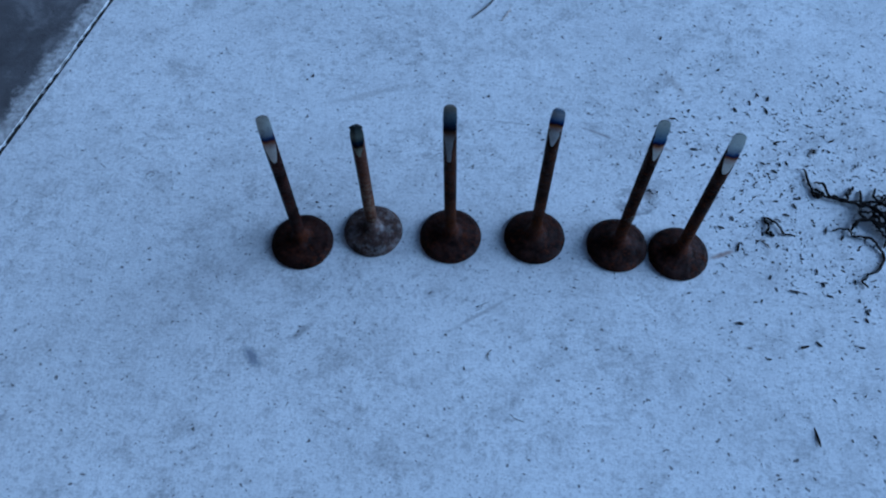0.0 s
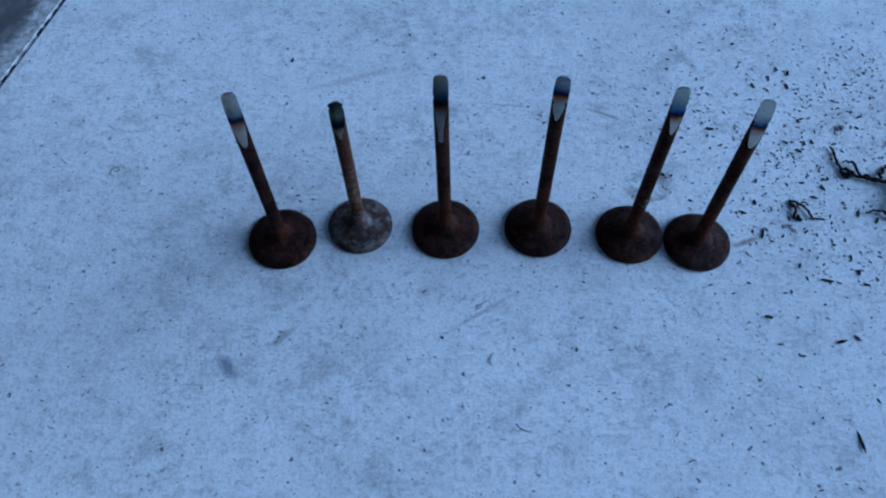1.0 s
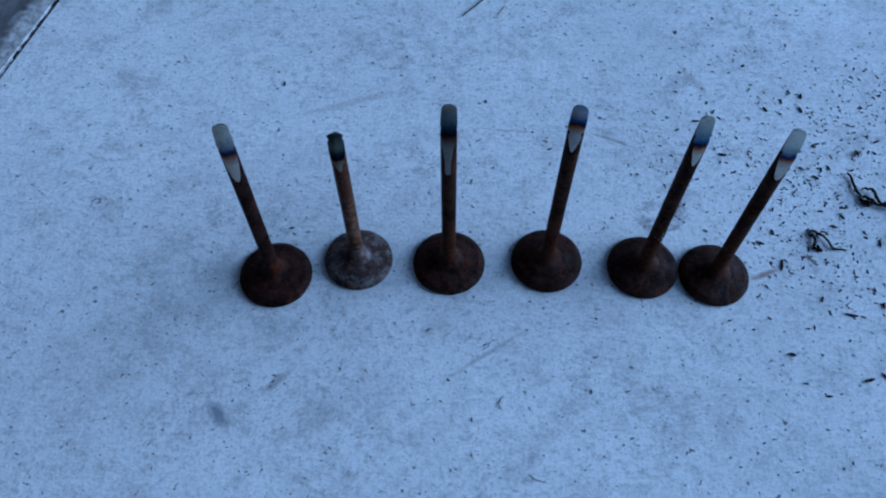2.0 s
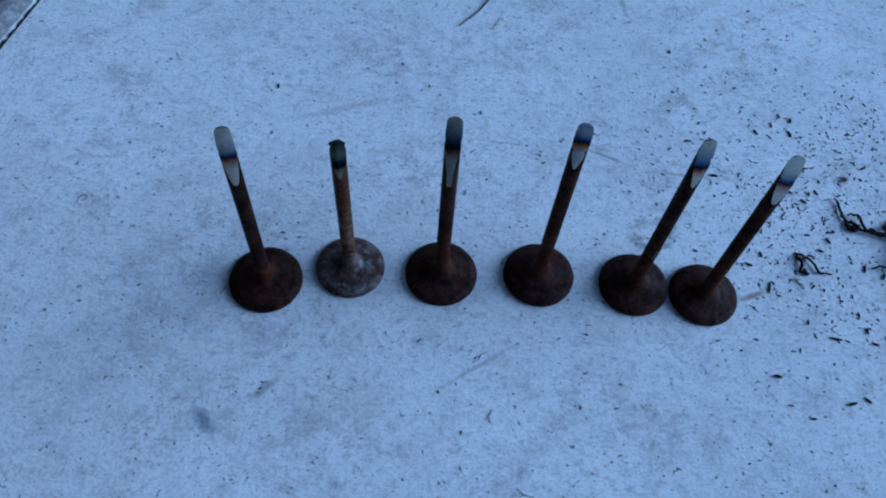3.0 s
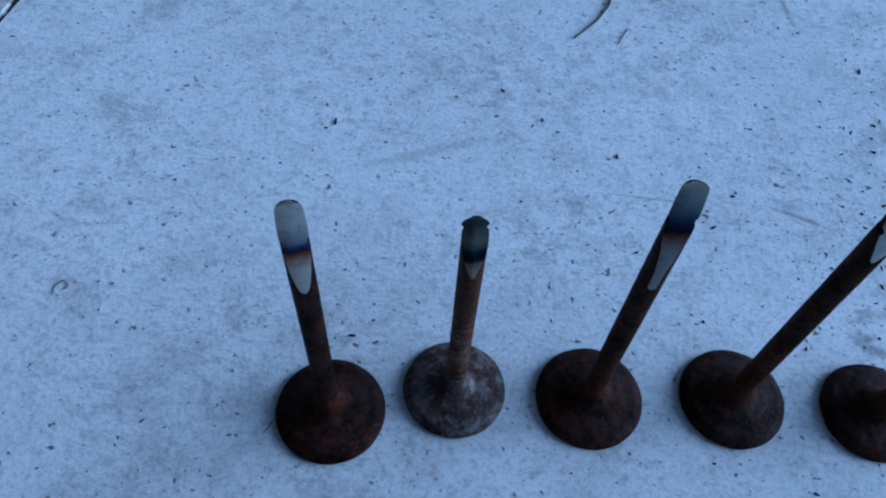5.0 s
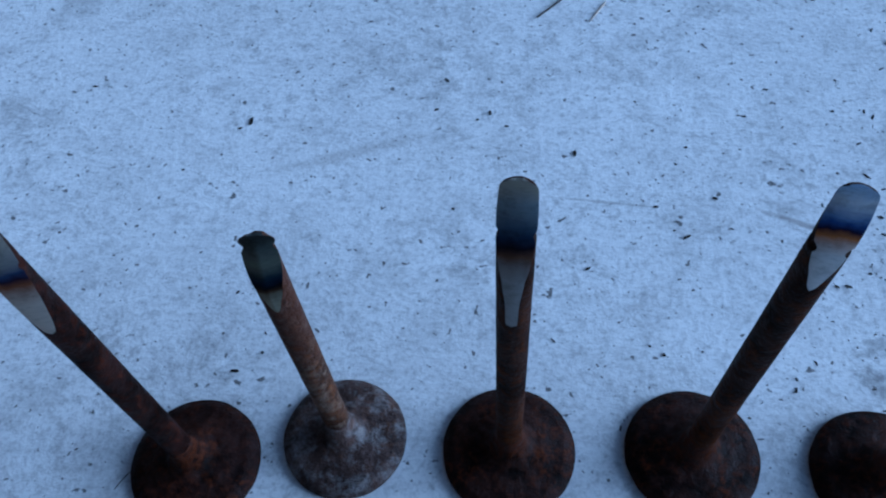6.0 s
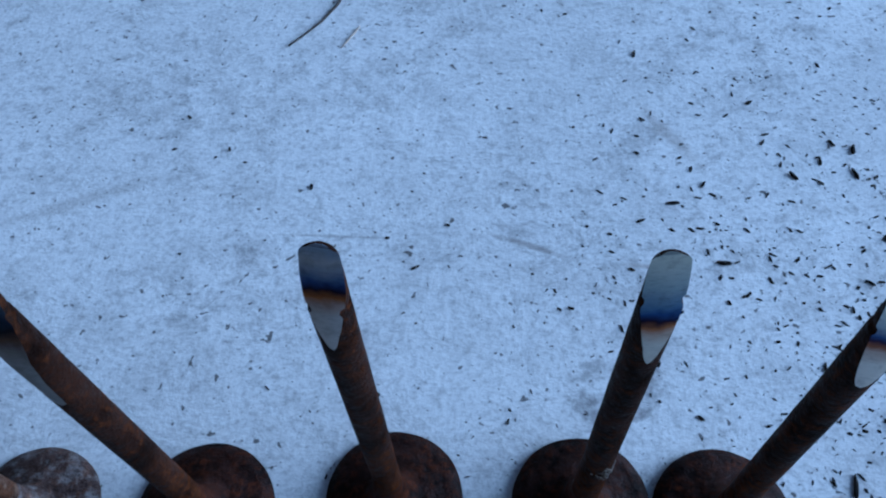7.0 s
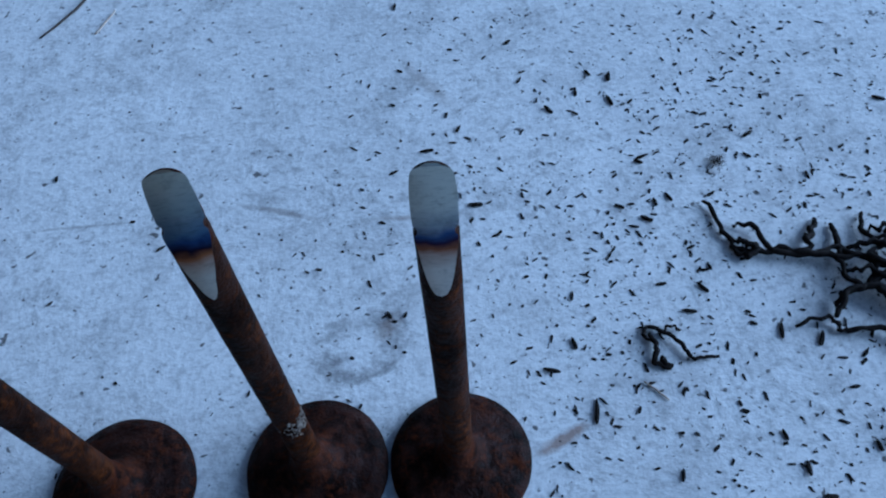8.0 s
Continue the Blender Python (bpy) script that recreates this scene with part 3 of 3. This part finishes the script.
def smooth_line(points, steps=7):
    """A Catmull-Rom line through the points."""
    p = [Vector(q) for q in points]
    p = [2 * p[0] - p[1]] + p + [2 * p[-1] - p[-2]]
    out = []
    for a, b, c, d in zip(p, p[1:], p[2:], p[3:]):
        for i in range(steps):
            t = i / steps
            out.append(0.5 * ((2 * b) + (c - a) * t + (2 * a - 5 * b + 4 * c - d) * t * t + (3 * b - a - 3 * c + d) * t ** 3))
    return out + [p[-2]]


def strand(name, points, thick, material, parent, seed, wiggle=0.0, taper=0.6, kinks=0.0):
    """A crooked round strand along points in metres, with knots."""
    bm = bmesh.new()
    line = smooth_line(points)
    count, rings, sides = len(line), [], 8
    for i, p in enumerate(line):
        f = i / (count - 1)
        s = (line[min(i + 1, count - 1)] - line[max(i - 1, 0)]).normalized()
        across = s.cross(Vector((0, 0, 1))).normalized()
        up = across.cross(s)
        q = Vector((seed * 9.7, i * 0.45, 0))
        off = across * noise.noise(q) * wiggle + Vector((0, 0, 1)) * abs(noise.noise(q + Vector((5, 0, 0)))) * wiggle * 0.8
        r = thick * (1 - (1 - taper) * abs(2 * f - 1) ** 2) * (1 + kinks * noise.noise(q * 2.3))
        c = p + off
        c.z = max(c.z, r * 0.9)
        rings.append([bm.verts.new(c + (across * math.cos(a) + up * math.sin(a)) * r) for a in (2 * math.pi * k / sides for k in range(sides))])
    for lo, hi in zip(rings, rings[1:]):
        for k in range(sides):
            bm.faces.new((lo[k], lo[(k + 1) % sides], hi[(k + 1) % sides], hi[k]))
    bm.faces.new(reversed(rings[0]))
    bm.faces.new(rings[-1])
    return part(name, bm, material, parent)


def mm(points, height=0.0008):
    return [(x / 1000, y / 1000, (p[0] / 1000 if p else height)) for x, y, *p in points]


# the tangle of roots
tangle = empty("root_tangle", pose(0, 0, 0), label="tangle of black twisted dry roots on the concrete", category="roots", group="dry roots")
for i, (line, thick) in enumerate([
    ([(239.5, 373.8), (241.7, 361.4), (244.8, 352.8), (256.4, 350.0, 2), (270.0, 344.3, 3), (285.7, 335.7, 4), (298.8, 324.1, 2)], 0.00085),
    ([(244.6, 362.4), (250.4, 360.5, 2), (252.6, 349.9, 2), (269.9, 347.1, 2), (276.8, 342.4, 4), (290.9, 349.2, 2)], 0.00080),
    ([(269.1, 343.3, 3), (272.3, 332.7, 3), (288.4, 338.6, 5), (297.3, 338.6, 3), (295.9, 348.2)], 0.00090),
    ([(249.5, 325.8), (259.1, 325.8, 2), (262.2, 321.0), (272.8, 319.1, 2), (278.1, 308.4), (273.7, 298.5), (261.5, 289.6), (263.6, 284.6)], 0.00070),
    ([(261.0, 325.8, 2), (271.4, 332.7, 4), (281.2, 326.9, 4), (294.0, 318.2, 2), (296.2, 314.3)], 0.00090),
    ([(284.9, 358.7), (281.3, 351.0, 2), (287.2, 346.3, 4)], 0.00075),
    ([(274.4, 356.8), (272.7, 350.0, 1.5), (271.0, 343.3, 3)], 0.00085),
    ([(270.5, 359.6), (265.9, 353.8, 1.5), (262.2, 348.1, 2)], 0.00095),
    ([(291.2, 316.3, 2), (295.4, 310.4), (296.6, 304.5)], 0.00055),
    ([(282.2, 325.0, 4), (282.4, 319.1, 2), (279.8, 313.3)], 0.00080),
    ([(272.3, 332.7, 4), (265.6, 331.7, 2), (261.0, 326.8, 1)], 0.00075),
    ([(276.8, 341.4, 5), (283.9, 331.8, 5), (288.0, 324.0, 3), (294.0, 320.2, 1)], 0.00105),
    ([(283.4, 345.3, 4), (288.4, 339.5, 6), (284.8, 331.8, 3), (278.3, 327.9, 3)], 0.00100),
    ([(287.1, 349.2, 3), (291.9, 350.1, 2), (296.0, 345.3, 2), (294.3, 338.6, 4), (288.6, 334.7, 3)], 0.00095),
    ([(280.8, 338.5, 4), (275.1, 334.6, 3), (277.3, 328.8, 4), (284.1, 325.0, 4), (290.9, 323.1, 2)], 0.00100),
    ([(273.8, 347.2, 2), (280.5, 346.2, 4), (286.4, 341.5, 6), (293.1, 342.4, 4), (299.3, 336.7, 2)], 0.00090),
    ([(279.6, 343.3, 3), (281.8, 335.6, 5), (287.8, 329.9, 5), (295.7, 327.0, 3), (301.0, 319.2, 1)], 0.00095),
    ([(290.1, 346.3, 3), (286.3, 343.4, 5), (290.5, 333.7, 5), (296.5, 330.9, 3), (294.8, 323.1, 2)], 0.00085),
    ([(269.3, 338.5, 2), (275.0, 337.5, 4), (280.0, 331.8, 4), (279.4, 324.0, 3), (284.3, 320.1, 1)], 0.00080),
    ([(284.1, 352.0, 1), (289.0, 351.1, 3), (293.8, 352.1, 1)], 0.00080),
    ([(242.8, 356.6, 1), (245.7, 355.7, 2), (247.7, 352.8, 2), (244.9, 350.9, 1), (241.9, 353.7, 1)], 0.00100),
]):
    strand("root", mm(line), thick * 1.2, ROOT, tangle, i + 1, 0.0022, 0.65, 0.35)
sprig = empty("root_sprig", pose(0, 0, 0), label="small hooked sprig of black dry root", category="roots", group="dry roots")
for i, (line, thick) in enumerate([
    ([(207.8, 330.4), (206.7, 333.3), (209.6, 334.3), (215.6, 327.6, 1.5), (217.7, 322.7), (223.5, 321.8)], 0.0007),
    ([(207.7, 332.4), (208.8, 327.5, 1.5), (207.0, 323.6), (211.0, 320.7)], 0.0009),
    ([(210.7, 331.4), (214.5, 333.4, 1.2), (217.4, 331.4)], 0.0005),
    ([(211.0, 320.7), (208.9, 324.6, 1.5)], 0.0009),
]):
    strand("root", mm(line), thick, ROOT, sprig, i + 31, 0.0008, 0.75, 0.3)
far_tangle = empty("root_tangle", pose(0, 0, 0), label="brown dry stems lying at the edge of the view", category="roots", group="dry roots")
for i, line in enumerate([
    [(389.7, 575.0), (404.7, 563.0, 2), (421.7, 555.0, 2), (441.7, 554.0, 2), (471.7, 561.0)],
    [(426.7, 557.0, 2), (441.7, 561.0, 3), (463.7, 573.0, 2)],
    [(407.7, 567.0, 3), (431.7, 567.0, 3), (453.7, 551.0, 2), (477.7, 543.0)],
]):
    strand("root", mm(line), 0.0018, TWIG, far_tangle, i + 51, 0.002, 0.7, 0.25)

# single stalks
curl = strand("dry_stalk", mm([(13.7, 510.1), (28.3, 526.1), (36.1, 541.1), (34.1, 553.1), (19.5, 560.1), (-4.8, 560.1)]), 0.00065, TWIG, None, 61, 0.0006, 0.6, 0.2)
tagged(curl, "thin curved grey-brown dry stalk on concrete", "stalk", "dry stalks")
stub = strand("dry_stalk", mm([(363.7, 552.0, 1), (369.7, 565.0, 2), (375.7, 589.0, 2)]), 0.0022, TWIG, None, 62, 0.0004, 0.9, 0.2)
tagged(stub, "short thick stalk with a dark end", "stalk", "dry stalks")
for i, line in enumerate([[(202.3, 318.7), (207.3, 311.9)], [(36.1, 507.1), (43.8, 520.0)], [(47.7, 544.0), (57.4, 542.0), (63.2, 541.0)]]):
    s = strand("straw", mm(line, 0.0004), 0.0003, STRAW, None, 70 + i, 0.0005, 0.8, 0.2)
    tagged(s, "thin pale straw on the concrete", "straw", "straws")

for line, thick, material, kind, label in (
    ([(-119.5, 302.5), (-117.4, 305.0, 1.5), (-114.6, 308.0, 2.2)], 0.00015, TWIG, "stalk", "short thin dark twig stuck under a valve head"),
    ([(-208.5, 359.0), (-208.8, 362.5), (-206.0, 365.2), (-203.6, 362.6), (-206.2, 361.2)], 0.00018, TWIG, "fibre", "tiny curled grey fibre on concrete"),
    ([(17.5, 264.5), (20.5, 266.4), (22.4, 269.4), (25.4, 270.6)], 0.00016, TWIG, "fibre", "fine bent dark hair on the concrete"),
    ([(25.4, 232.0), (25.2, 235.8), (27.4, 239.4)], 0.00018, TWIG, "fibre", "fine dark hair on the concrete"),
    ([(37.8, 199.4), (41.2, 196.4), (45.8, 195.0)], 0.00018, TWIG, "fibre", "fine dark hair on the concrete"),
):
    hair = strand("twig" if kind == "stalk" else "fibre", mm(line, 0.0003), thick, material, None, len(line) + 80, 0.0003, 0.7, 0.2)
    tagged(hair, label, kind, "hairs and fibres")

# a fuzzy tuft of lint with a few long fibres
lint = bmesh.new()
rnd = random.Random(5)
for i in range(70):
    a, l = rnd.uniform(0, 2 * math.pi), rnd.gauss(0.0022, 0.0009)
    p = Vector((rnd.gauss(0, 0.0007), rnd.gauss(0, 0.0009), 0.0003))
    q = p + Vector((math.cos(a) * l, math.sin(a) * l, rnd.uniform(0.0, 0.0018)))
    side = Vector((-math.sin(a), math.cos(a), 0)) * 0.00007
    up = Vector((0, 0, 0.00007))
    ends = [[lint.verts.new(c + o) for o in (side, up, -side)] for c in (p, (p + q) / 2 + Vector((0, 0, 0.0005)), q)]
    for lo, hi in zip(ends, ends[1:]):
        for k in range(3):
            lint.faces.new((lo[k], lo[(k + 1) % 3], hi[(k + 1) % 3], hi[k]))
tuft = part("lint_tuft", lint, TWIG)
tuft.location = (0.2493, 0.3885, 0)
tagged(tuft, "fuzzy grey-brown tuft of lint on concrete", "lint")
